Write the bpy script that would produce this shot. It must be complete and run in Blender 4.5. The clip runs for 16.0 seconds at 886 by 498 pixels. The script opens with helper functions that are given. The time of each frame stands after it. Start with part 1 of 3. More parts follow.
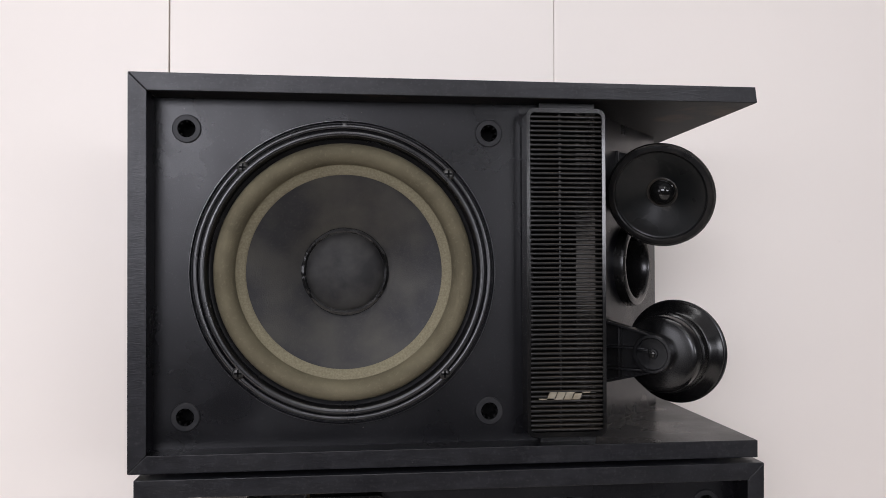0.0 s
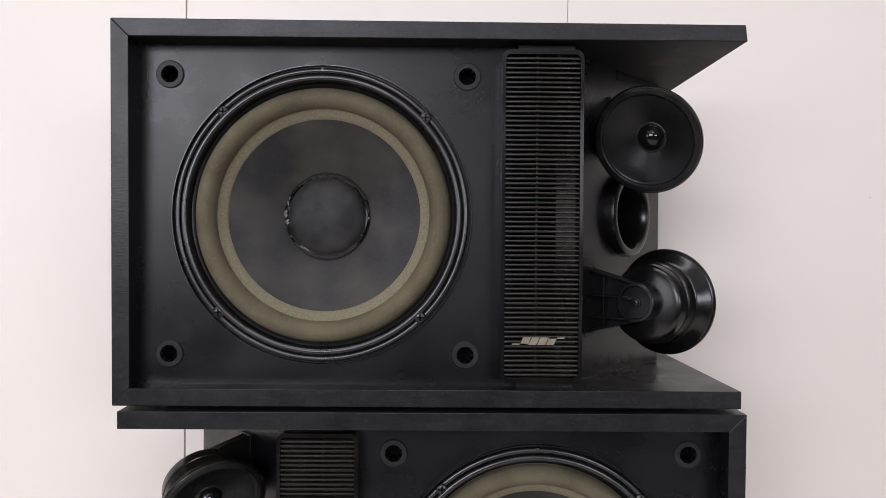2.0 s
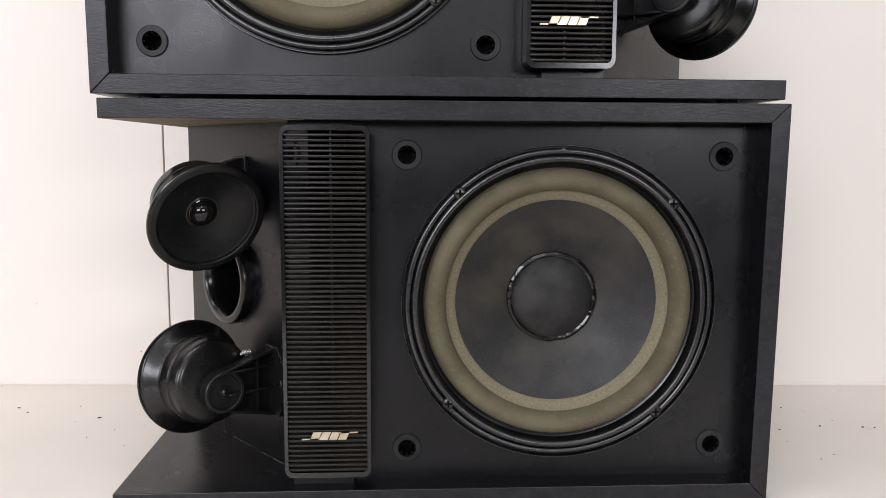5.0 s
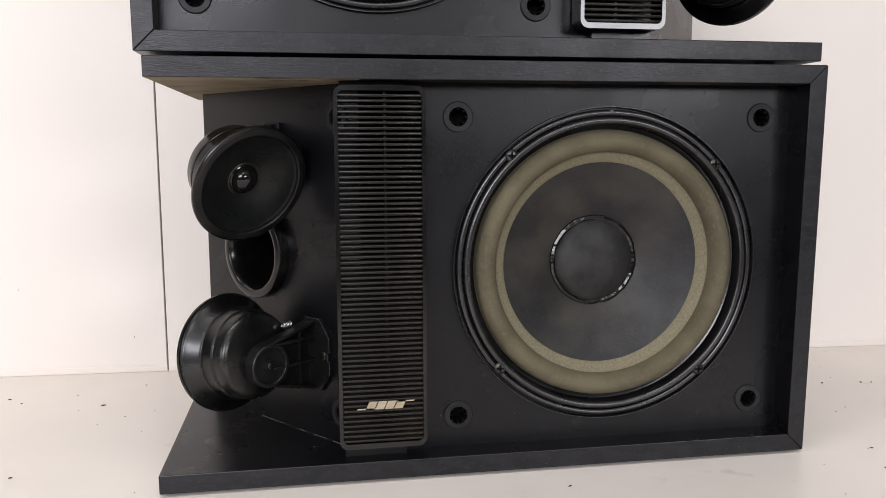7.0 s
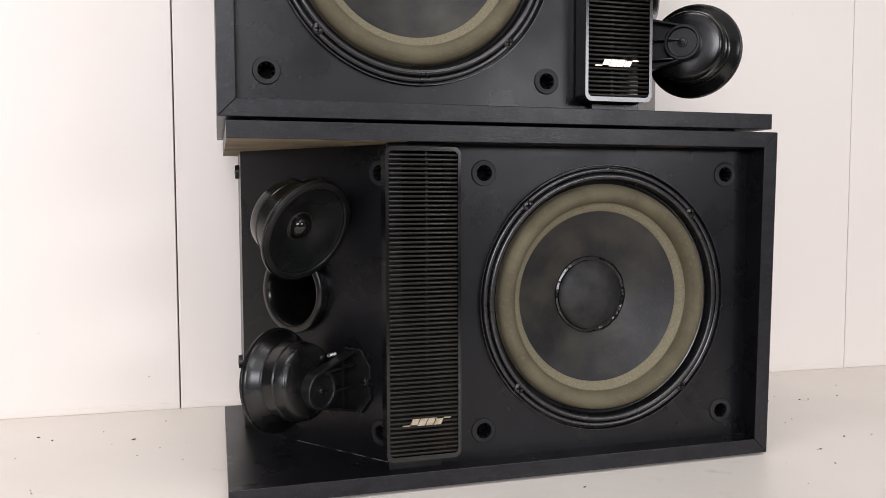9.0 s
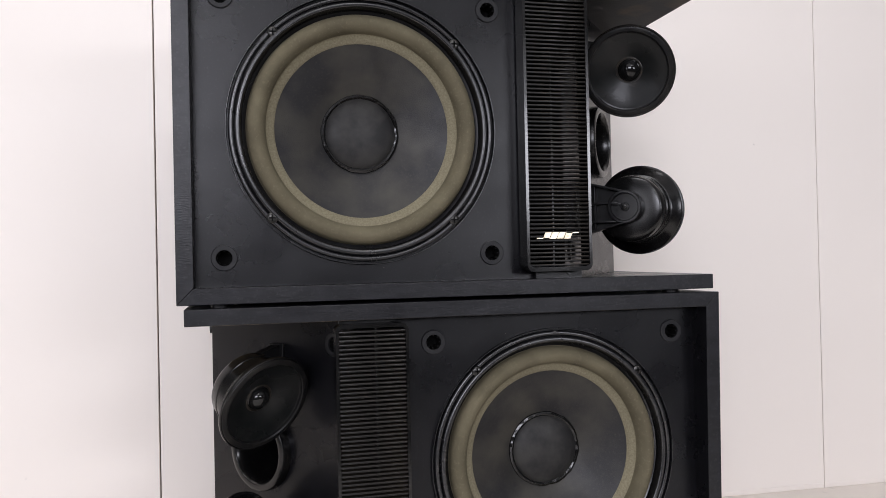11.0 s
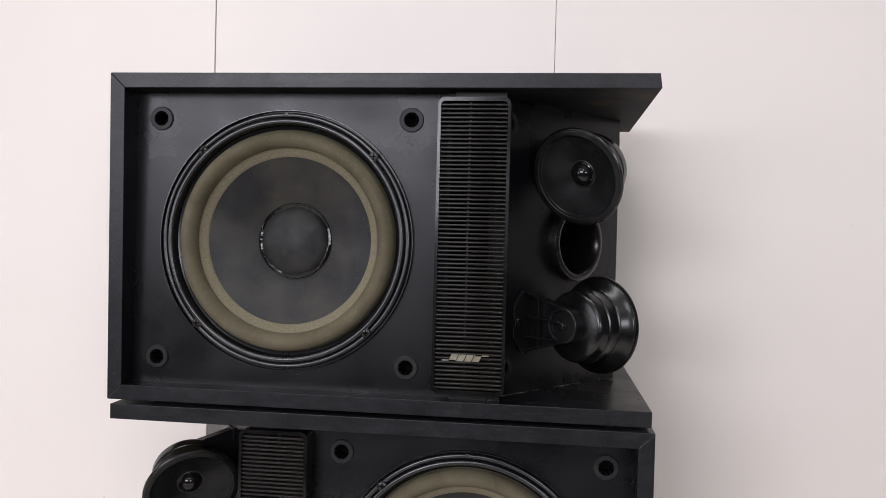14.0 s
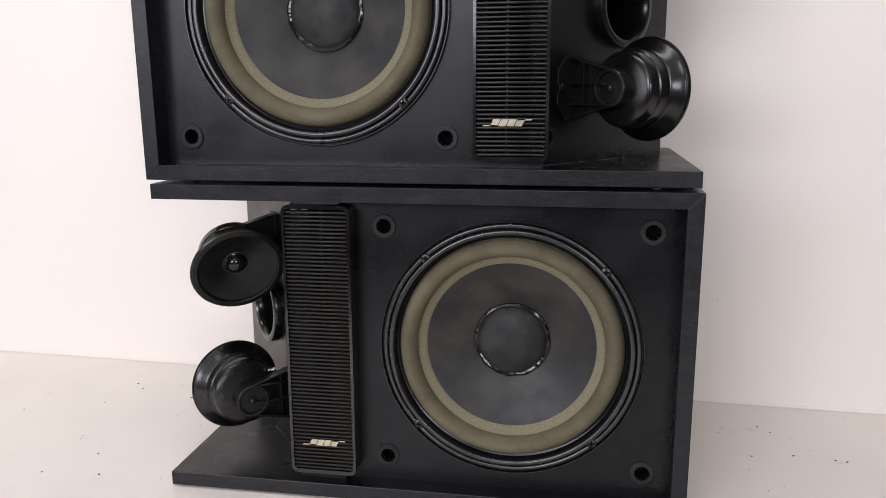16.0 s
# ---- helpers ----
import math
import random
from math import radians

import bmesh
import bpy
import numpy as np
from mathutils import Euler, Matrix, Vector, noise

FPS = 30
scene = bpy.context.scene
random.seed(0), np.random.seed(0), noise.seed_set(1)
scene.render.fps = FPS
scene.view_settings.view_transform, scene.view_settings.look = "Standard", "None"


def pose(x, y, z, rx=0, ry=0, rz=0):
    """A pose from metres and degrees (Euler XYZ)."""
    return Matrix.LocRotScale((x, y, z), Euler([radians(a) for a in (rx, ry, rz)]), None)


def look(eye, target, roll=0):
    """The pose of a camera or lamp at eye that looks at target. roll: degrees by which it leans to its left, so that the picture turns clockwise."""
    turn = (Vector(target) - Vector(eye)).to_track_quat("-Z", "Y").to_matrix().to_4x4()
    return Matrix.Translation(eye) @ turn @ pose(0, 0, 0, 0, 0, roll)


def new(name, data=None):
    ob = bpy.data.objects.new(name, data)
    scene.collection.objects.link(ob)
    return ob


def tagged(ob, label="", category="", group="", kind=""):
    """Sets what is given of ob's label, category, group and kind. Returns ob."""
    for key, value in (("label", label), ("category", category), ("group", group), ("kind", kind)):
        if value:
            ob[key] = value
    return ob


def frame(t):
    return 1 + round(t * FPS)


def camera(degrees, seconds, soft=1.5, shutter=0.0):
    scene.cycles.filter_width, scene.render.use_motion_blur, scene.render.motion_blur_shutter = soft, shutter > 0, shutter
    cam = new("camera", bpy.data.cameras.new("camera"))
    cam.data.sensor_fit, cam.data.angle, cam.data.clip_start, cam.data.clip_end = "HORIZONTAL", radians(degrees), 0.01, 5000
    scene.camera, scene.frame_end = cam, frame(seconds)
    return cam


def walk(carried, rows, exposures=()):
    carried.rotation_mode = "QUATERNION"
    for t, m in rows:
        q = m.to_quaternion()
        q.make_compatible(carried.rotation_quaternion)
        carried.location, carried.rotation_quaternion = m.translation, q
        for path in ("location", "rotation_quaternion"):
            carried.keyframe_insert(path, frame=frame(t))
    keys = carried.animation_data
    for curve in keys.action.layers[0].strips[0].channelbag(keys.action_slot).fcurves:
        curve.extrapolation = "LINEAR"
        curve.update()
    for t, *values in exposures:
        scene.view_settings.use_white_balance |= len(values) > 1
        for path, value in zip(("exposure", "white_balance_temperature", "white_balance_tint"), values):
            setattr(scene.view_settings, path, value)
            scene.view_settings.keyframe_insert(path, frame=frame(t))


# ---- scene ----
cam = camera(58.1, 16.0, soft=0.85)
PATH = [
    (0, (-0.0017, 0.0015, 0.4057), (0.2116, 1.9897, 0.4471), -0.10),
    (0.5, (0.0558, -0.0007, 0.4030), (0.1684, 1.9956, 0.4496), 0.09),
    (1, (0.0901, -0.0049, 0.4052), (0.1229, 1.9944, 0.4449), 0.23),
    (1.5, (0.0778, -0.0074, 0.4062), (0.0773, 1.9925, 0.4231), 0.31),
    (2, (0.0703, -0.0028, 0.3840), (0.0870, 1.9970, 0.3628), 0.42),
    (2.5, (0.0570, -0.0020, 0.3688), (0.1022, 1.9960, 0.2894), 0.54),
    (3, (0.0419, 0.0016, 0.3485), (0.1128, 1.9963, 0.2201), 0.55),
    (3.5, (0.0345, 0.0106, 0.3230), (0.1166, 1.9999, 0.1336), 0.36),
    (4, (0.0375, 0.0210, 0.2974), (0.1139, 2.0060, 0.0655), 0.21),
    (4.5, (0.0395, 0.0290, 0.2664), (0.1237, 2.0107, 0.0097), 0.19),
    (4.7, (0.0383, 0.0351, 0.2477), (0.1331, 2.0180, 0.0044), 0.22),
    (6.8, (-0.0245, 0.0539, 0.2149), (0.2486, 2.0167, -0.0547), 0.05),
    (7, (-0.0528, 0.0551, 0.2146), (0.2707, 2.0120, -0.0422), -0.18),
    (7.5, (-0.1237, 0.0583, 0.2156), (0.3333, 1.9912, -0.0188), -0.44),
    (8, (-0.1546, 0.0475, 0.2168), (0.3787, 1.9639, 0.0093), -0.13),
    (8.2, (-0.1597, 0.0388, 0.2124), (0.3925, 1.9515, 0.0205), 0.10),
    (10.3, (-0.1187, -0.0641, 0.2561), (0.3806, 1.8713, 0.1870), -0.52),
    (10.5, (-0.1116, -0.0627, 0.2753), (0.3787, 1.8751, 0.2091), -0.61),
    (11, (-0.1052, -0.0553, 0.3006), (0.3837, 1.8839, 0.3195), -1.20),
    (11.5, (-0.0856, -0.0564, 0.3271), (0.3485, 1.8938, 0.4171), -1.36),
    (12, (-0.0507, -0.0510, 0.3547), (0.2912, 1.9166, 0.4626), -1.18),
    (12.5, (0.0160, -0.0495, 0.3682), (0.2259, 1.9358, 0.4891), -0.89),
    (13, (0.1103, -0.0486, 0.3814), (0.1430, 1.9488, 0.4768), -0.21),
    (13.5, (0.1673, -0.0466, 0.3969), (0.0248, 1.9475, 0.4549), 0.72),
    (14, (0.1996, -0.0635, 0.4059), (-0.0561, 1.9200, 0.3815), 1.49),
    (14.5, (0.2014, -0.0659, 0.4056), (-0.1234, 1.9014, 0.2511), 1.51),
    (15, (0.1984, -0.0572, 0.3989), (-0.1509, 1.8935, 0.1290), 1.01),
    (15.5, (0.1936, -0.0544, 0.3672), (-0.1490, 1.8878, 0.0346), 0.39),
    (16, (0.1933, -0.0496, 0.3417), (-0.1366, 1.8823, -0.0570), -0.26),
]
EXPOSURE = [(0, -0.03, 6500, 10), (2, 0.05, 6520, 10), (3.5, 0.18, 6560, 9), (4.7, 0.24, 6600, 8), (8.2, 0.27, 6680, 8), (10.3, 0.17, 6530, 10), (11.5, 0.06, 6440, 10),
            (14, 0, 6500, 10), (15, 0.09, 6500, 10), (16, 0.18, 6500, 10)]
walk(cam, [(t, look(eye, target, roll)) for t, eye, target, roll in PATH], EXPOSURE)

# ---- world and light ----
world = bpy.data.worlds.new("world")
scene.world = world
world.use_nodes = True
world.node_tree.nodes["Background"].inputs[0].default_value = (0.9, 0.93, 1.0, 1)
world.node_tree.nodes["Background"].inputs[1].default_value = 0.05


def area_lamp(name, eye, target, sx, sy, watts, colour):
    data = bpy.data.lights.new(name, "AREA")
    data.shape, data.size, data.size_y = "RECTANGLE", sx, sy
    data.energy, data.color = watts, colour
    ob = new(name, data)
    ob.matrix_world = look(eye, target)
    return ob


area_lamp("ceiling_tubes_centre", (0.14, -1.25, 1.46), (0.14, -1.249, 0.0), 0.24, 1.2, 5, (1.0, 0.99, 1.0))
# Unseen fill lamp, added to wash the wall and tabletop from above.
area_lamp("wall_wash_fill", (-0.22, 0.18, 1.46), (-0.22, 0.181, 0.0), 1.2, 0.24, 5.5, (1.0, 0.99, 1.0))
area_lamp("window_light", (-1.62, -0.58, 0.52), (0.0, -0.58, 0.52), 0.9, 0.66, 6.5, (0.93, 0.92, 1.0))
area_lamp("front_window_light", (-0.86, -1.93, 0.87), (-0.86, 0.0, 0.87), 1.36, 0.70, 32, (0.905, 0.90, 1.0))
area_lamp("right_window_light", (1.22, -1.93, 0.68), (1.22, 0.0, 0.68), 0.96, 0.42, 15.5, (0.92, 0.92, 1.0))


# ---- materials ----
def mat(name, colour, rough=0.5, metal=0.0, spec=0.5, colour2=None, scale=30.0, stretch=(1, 1, 1), mix=(0.4, 0.65),
        bump=0.0, bump_scale=400.0, bump_stretch=(1, 1, 1), rough_var=0.0, rough_scale=20.0, coat=0.0, spots=None):
    """Principled paint with colour variation at two sizes, varied gloss and fine relief."""
    m = bpy.data.materials.new(name)
    m.use_nodes = True
    nt = m.node_tree
    n, lk = nt.nodes, nt.links
    b = n["Principled BSDF"]
    b.inputs["Base Color"].default_value = (*colour, 1)
    b.inputs["Roughness"].default_value = rough
    b.inputs["Metallic"].default_value = metal
    b.inputs["Specular IOR Level"].default_value = spec
    b.inputs["Coat Weight"].default_value = coat
    b.inputs["Coat Roughness"].default_value = 0.15
    tc = n.new("ShaderNodeTexCoord")

    def mapped(st):
        mp = n.new("ShaderNodeMapping")
        mp.inputs["Scale"].default_value = st
        lk.new(tc.outputs["Object"], mp.inputs["Vector"])
        return mp.outputs["Vector"]

    def noise_tex(st, sc, detail):
        t = n.new("ShaderNodeTexNoise")
        t.inputs["Scale"].default_value, t.inputs["Detail"].default_value = sc, detail
        lk.new(mapped(st), t.inputs["Vector"])
        return t.outputs["Fac"]

    def ramp(fac, lo, hi):
        r = n.new("ShaderNodeMapRange")
        r.inputs["From Min"].default_value, r.inputs["From Max"].default_value = lo, hi
        lk.new(fac, r.inputs["Value"])
        return r.outputs["Result"]

    if colour2:
        mx = n.new("ShaderNodeMix")
        mx.data_type = "RGBA"
        mx.inputs["A"].default_value, mx.inputs["B"].default_value = (*colour, 1), (*colour2, 1)
        lk.new(ramp(noise_tex(stretch, scale, 6), *mix), mx.inputs["Factor"])
        out = mx.outputs["Result"]
        if spots:
            sp = n.new("ShaderNodeMix")
            sp.data_type = "RGBA"
            sp.inputs["B"].default_value = (*spots[0], 1)
            lk.new(out, sp.inputs["A"])
            lk.new(ramp(noise_tex((1, 1, 1), spots[1], 3), spots[2], spots[3]), sp.inputs["Factor"])
            out = sp.outputs["Result"]
        lk.new(out, b.inputs["Base Color"])
    if rough_var:
        r = n.new("ShaderNodeMapRange")
        r.inputs["From Min"].default_value, r.inputs["From Max"].default_value = 0.3, 0.7
        r.inputs["To Min"].default_value, r.inputs["To Max"].default_value = rough - rough_var, rough + rough_var
        lk.new(noise_tex((1, 1, 1), rough_scale, 5), r.inputs["Value"])
        lk.new(r.outputs["Result"], b.inputs["Roughness"])
    if bump:
        bp = n.new("ShaderNodeBump")
        bp.inputs["Strength"].default_value, bp.inputs["Distance"].default_value = bump, 0.0006
        lk.new(noise_tex(bump_stretch, bump_scale, 3), bp.inputs["Height"])
        lk.new(bp.outputs["Normal"], b.inputs["Normal"])
    return m


VINYL = mat("black_ash_vinyl", (0.0050, 0.0051, 0.0066), 0.35, spec=0.38, colour2=(0.0110, 0.0112, 0.0138), scale=140, stretch=(0.6, 1, 1.2),
            bump=0.16, bump_scale=900, bump_stretch=(0.35, 1, 1.5), rough_var=0.06, spots=((0.024, 0.0235, 0.027), 420, 0.55, 0.78))
BAFFLE = mat("black_baffle_vinyl", (0.0032, 0.0032, 0.0042), 0.30, spec=0.32, colour2=(0.0046, 0.0046, 0.0060), scale=45, bump=0.12, bump_scale=1700,
             rough_var=0.07, spots=((0.016, 0.0155, 0.017), 520, 0.60, 0.78))
PLASTIC = mat("black_gloss_plastic", (0.003, 0.003, 0.0032), 0.24, spec=0.55, colour2=(0.0068, 0.0064, 0.0060), scale=40, bump=0.05, bump_scale=300, rough_var=0.06)
MATT_PLASTIC = mat("black_satin_plastic", (0.0058, 0.0058, 0.0064), 0.32, spec=0.34, colour2=(0.0105, 0.0100, 0.0096), scale=35, bump=0.15, bump_scale=600, rough_var=0.08)
SLAT = mat("black_slat_plastic", (0.0056, 0.0056, 0.0060), 0.30, spec=0.32, colour2=(0.0110, 0.0096, 0.0080), scale=30, stretch=(0.3, 1, 1), rough_var=0.08, bump=0.1)
DUST = mat("dusty_slat_top", (0.010, 0.0083, 0.0065), 0.50, spec=0.28, colour2=(0.038, 0.0295, 0.0205), scale=160, stretch=(0.25, 1, 1), bump=0.3, bump_scale=900)
FRAME = mat("black_lacquered_steel", (0.005, 0.005, 0.006), 0.27, spec=0.8, colour2=(0.010, 0.010, 0.011), scale=50, rough_var=0.05, bump=0.05, bump_scale=300)
FOAM = mat("olive_grey_foam", (0.100, 0.087, 0.056), 0.85, spec=0.2, colour2=(0.138, 0.121, 0.078), scale=35, bump=0.5, bump_scale=1500,
           spots=((0.160, 0.140, 0.092), 420, 0.56, 0.85))
FLANGE = mat("pale_speckled_foam", (0.165, 0.147, 0.096), 0.85, spec=0.2, colour2=(0.232, 0.208, 0.140), scale=700, mix=(0.35, 0.7), bump=0.6, bump_scale=1500)
CONE = mat("charcoal_paper_cone", (0.0115, 0.0113, 0.0122), 0.45, spec=0.38, colour2=(0.040, 0.037, 0.030), scale=26, mix=(0.42, 0.66), bump=0.30, bump_scale=1200,
           rough_var=0.08, rough_scale=60, spots=((0.032, 0.029, 0.026), 480, 0.54, 0.82))
CAP = mat("charcoal_dust_cap", (0.0120, 0.0117, 0.0120), 0.56, spec=0.30, colour2=(0.032, 0.031, 0.029), scale=60, bump=0.12, bump_scale=700, rough_var=0.12, rough_scale=70)
SOCKET = mat("black_moulded_socket", (0.011, 0.011, 0.0125), 0.45, spec=0.25, colour2=(0.02, 0.02, 0.021), scale=80, rough_var=0.06, bump=0.1, bump_scale=900)
GASKET = mat("grey_black_gasket", (0.0065, 0.0065, 0.0068), 0.36, spec=0.25, colour2=(0.014, 0.013, 0.012), scale=70, bump=0.25, bump_scale=700, rough_var=0.1)
GLUE = mat("black_glossy_glue", (0.004, 0.004, 0.004), 0.12, bump=0.9, bump_scale=160)
TWEETER_CONE = mat("black_tweeter_cone", (0.007, 0.0078, 0.0078), 0.3, spec=0.25, colour2=(0.013, 0.013, 0.0126), scale=55, rough_var=0.1, bump=0.12,
                   spots=((0.06, 0.055, 0.045), 70, 0.68, 0.84))
COLUMN = mat("black_glossy_moulding", (0.004, 0.004, 0.0042), 0.17, spec=0.6, colour2=(0.008, 0.0075, 0.007), scale=40, bump=0.05, bump_scale=300, rough_var=0.05)
RESIN = mat("brown_resin", (0.030, 0.022, 0.014), 0.35, colour2=(0.008, 0.007, 0.006), scale=220, mix=(0.35, 0.6), bump=0.6, bump_scale=300)
DOME = mat("black_mirror_dome", (0.006, 0.006, 0.006), 0.08, rough_var=0.04)
STEEL = mat("black_zinc_screw", (0.080, 0.078, 0.075), 0.32, metal=0.9, colour2=(0.035, 0.034, 0.033), scale=300)
BRIGHT = mat("bright_spring_steel", (0.6, 0.6, 0.58), 0.25, metal=1.0)
# Near black: paints shade in sockets, screw crosses, behind slats; also scuff strokes.
SHADE_SCUFF = mat("near_black_shade_and_scuff", (0.004, 0.004, 0.004), 0.8, spec=0.1)
LOGO = mat("champagne_metal", (0.58, 0.52, 0.41), 0.30, metal=1.0, colour2=(0.50, 0.43, 0.31), scale=200)
RAW = mat("raw_tan_board", (0.25, 0.205, 0.14), 0.75, spec=0.2, colour2=(0.17, 0.13, 0.08), scale=40, stretch=(0.5, 2, 1), bump=0.5,
          spots=((0.06, 0.05, 0.035), 30, 0.58, 0.7))
UNDER = mat("black_stained_board", (0.008, 0.008, 0.0085), 0.6, spec=0.2, colour2=(0.012, 0.011, 0.010), scale=30, bump=0.3,
            spots=((0.10, 0.065, 0.03), 16, 0.55, 0.75))
WALL = mat("white_laminate", (0.86, 0.80, 0.745), 0.45, colour2=(0.875, 0.815, 0.758), scale=3, bump=0.03, bump_scale=90, rough_var=0.05, rough_scale=6)
TABLE = mat("white_tabletop", (0.86, 0.80, 0.735), 0.36, colour2=(0.82, 0.76, 0.695), scale=7, bump=0.04, bump_scale=120, rough_var=0.08, rough_scale=9,
            spots=((0.62, 0.59, 0.54), 45, 0.68, 0.85))
WHITE = mat("white_plaster", (0.74, 0.73, 0.72), 0.8, colour2=(0.78, 0.77, 0.76), scale=4, bump=0.2, bump_scale=60)
PLASTER = mat("grey_plaster", (0.12, 0.118, 0.116), 0.8, colour2=(0.15, 0.148, 0.145), scale=4, bump=0.2, bump_scale=60)
FLOOR = mat("brown_wood_floor", (0.11, 0.08, 0.055), 0.5, colour2=(0.085, 0.062, 0.043), scale=5, bump=0.1)
CRUMB = mat("dark_crumbs", (0.05, 0.045, 0.04), 0.8, colour2=(0.14, 0.12, 0.1), scale=300)
FLECK = mat("pale_dust_flecks", (0.30, 0.28, 0.25), 0.8, colour2=(0.12, 0.11, 0.09), scale=300)


# ---- mesh helpers ----
def part(name, bm, material, parent=None, label="", m=None, smooth=True):
    me = bpy.data.meshes.new(name)
    bmesh.ops.recalc_face_normals(bm, faces=bm.faces)
    for f in bm.faces:
        f.smooth = smooth
    bm.to_mesh(me)
    bm.free()
    if smooth:
        me.set_sharp_from_angle(angle=radians(38))
    for mm in material if isinstance(material, (list, tuple)) else (material,):
        me.materials.append(mm)
    ob = new(name, me)
    if parent:
        ob.parent = parent
    if m is not None:
        ob.matrix_local = m
    if label:
        ob["label"] = label
    return ob


def box(x0, x1, y0, y1, z0, z1, bevel=0.0, seg=2, bm=None):
    bm = bm or bmesh.new()
    g = bmesh.ops.create_cube(bm, size=1)["verts"]
    for v in g:
        v.co = Vector(((x0 + x1) / 2 + v.co.x * (x1 - x0), (y0 + y1) / 2 + v.co.y * (y1 - y0), (z0 + z1) / 2 + v.co.z * (z1 - z0)))
    if bevel:
        ed = list({e for v in g for e in v.link_edges})
        bmesh.ops.bevel(bm, geom=ed, offset=bevel, segments=seg, affect="EDGES", profile=0.5)
    return bm


def lathe(profile, n=96, bm=None, m=None):
    """Turns (radius, height) pairs round the z axis."""
    bm = bm or bmesh.new()
    rings = []
    for r, h in profile:
        if r < 1e-6:
            rings.append([bm.verts.new((0, 0, h))])
        else:
            rings.append([bm.verts.new((r * math.cos(2 * math.pi * i / n), r * math.sin(2 * math.pi * i / n), h)) for i in range(n)])
    for a, b in zip(rings, rings[1:]):
        for i in range(n):
            j = (i + 1) % n
            if len(a) == 1 and len(b) == 1:
                continue
            if len(a) == 1:
                bm.faces.new((a[0], b[i], b[j]))
            elif len(b) == 1:
                bm.faces.new((a[i], b[0], a[j]))
            else:
                bm.faces.new((a[i], b[i], b[j], a[j]))
    if m is not None:
        bmesh.ops.transform(bm, matrix=m, verts=[v for ring in rings for v in ring])
    return bm


def outline_prism(points, depth, bm=None, bevel=0.0):
    """A closed outline in x, y raised by depth along z."""
    bm = bm or bmesh.new()
    vs = [bm.verts.new((x, y, 0)) for x, y in points]
    f = bm.faces.new(vs)
    ex = bmesh.ops.extrude_face_region(bm, geom=[f])["geom"]
    top = [v for v in ex if isinstance(v, bmesh.types.BMVert)]
    for v in top:
        v.co.z += depth
    if bevel:
        tf = [g for g in ex if isinstance(g, bmesh.types.BMFace)]
        bmesh.ops.bevel(bm, geom=list({e for g in tf for e in g.edges}), offset=bevel, segments=2, affect="EDGES", profile=0.5)
    return bm


def rounded(x0, x1, y0, y1, r, n=6):
    pts = []
    for cx, cy, a0 in ((x1 - r, y1 - r, 0), (x0 + r, y1 - r, 90), (x0 + r, y0 + r, 180), (x1 - r, y0 + r, 270)):
        for i in range(n + 1):
            a = radians(a0 + 90 * i / n)
            pts.append((cx + r * math.cos(a), cy + r * math.sin(a)))
    return pts


def ring_prism(outer, inner, depth):
    """The band between two outlines of as many points, raised along z."""
    bm = bmesh.new()
    k = len(outer)
    v = [[bm.verts.new((*p, z)) for p in ring] for ring in (outer, inner) for z in (0, depth)]
    for i in range(k):
        j = (i + 1) % k
        for a, b in ((0, 1), (1, 3), (3, 2), (2, 0)):
            bm.faces.new((v[a][i], v[a][j], v[b][j], v[b][i]))
    return bm


def plate(w, h, thick, holes):
    """A board w by h in x, y with round holes (x, y, r), its front at z = 0, going back to -thick."""
    bm = bmesh.new()
    loops = [[(0, 0), (w, 0), (w, h), (0, h)]]
    loops += [[(x + r * math.cos(2 * math.pi * i / 48), y + r * math.sin(2 * math.pi * i / 48)) for i in range(48)] for x, y, r in holes]
    edges = []
    for lp in loops:
        vs = [bm.verts.new((x, y, 0)) for x, y in lp]
        edges += [bm.edges.new((vs[i], vs[(i + 1) % len(vs)])) for i in range(len(vs))]
    bmesh.ops.triangle_fill(bm, use_beauty=True, use_dissolve=False, edges=edges)
    fs = list(bm.faces)
    ex = bmesh.ops.extrude_face_region(bm, geom=fs)["geom"]
    for v in ex:
        if isinstance(v, bmesh.types.BMVert):
            v.co.z -= thick
    return bm


def tube(points, r, n=8):
    """A round wire through points."""
    bm = bmesh.new()
    rings = []
    for i, p in enumerate(points):
        p = Vector(p)
        d = (Vector(points[min(i + 1, len(points) - 1)]) - Vector(points[max(i - 1, 0)])).normalized()
        q = d.to_track_quat("Z", "Y")
        rings.append([bm.verts.new(p + q @ Vector((r * math.cos(2 * math.pi * k / n), r * math.sin(2 * math.pi * k / n), 0))) for k in range(n)])
    for a, b in zip(rings, rings[1:]):
        for k in range(n):
            bm.faces.new((a[k], a[(k + 1) % n], b[(k + 1) % n], b[k]))
    return bm


def axes(origin, x, y, z):
    """A pose with the given axes."""
    m = Matrix.Identity(4)
    for i, a in enumerate((x, y, z)):
        for k in range(3):
            m[k][i] = a[k]
    for k in range(3):
        m[k][3] = origin[k]
    return m


# ---- the room ----
WY = 0.8267         # the panelled wall's face at x = 0
WTURN = -2.32       # its turn in degrees
ROOM = (-1.6, 2.3, -1.9, 1.5, -0.75)   # x0, x1, y0, ceiling, floor

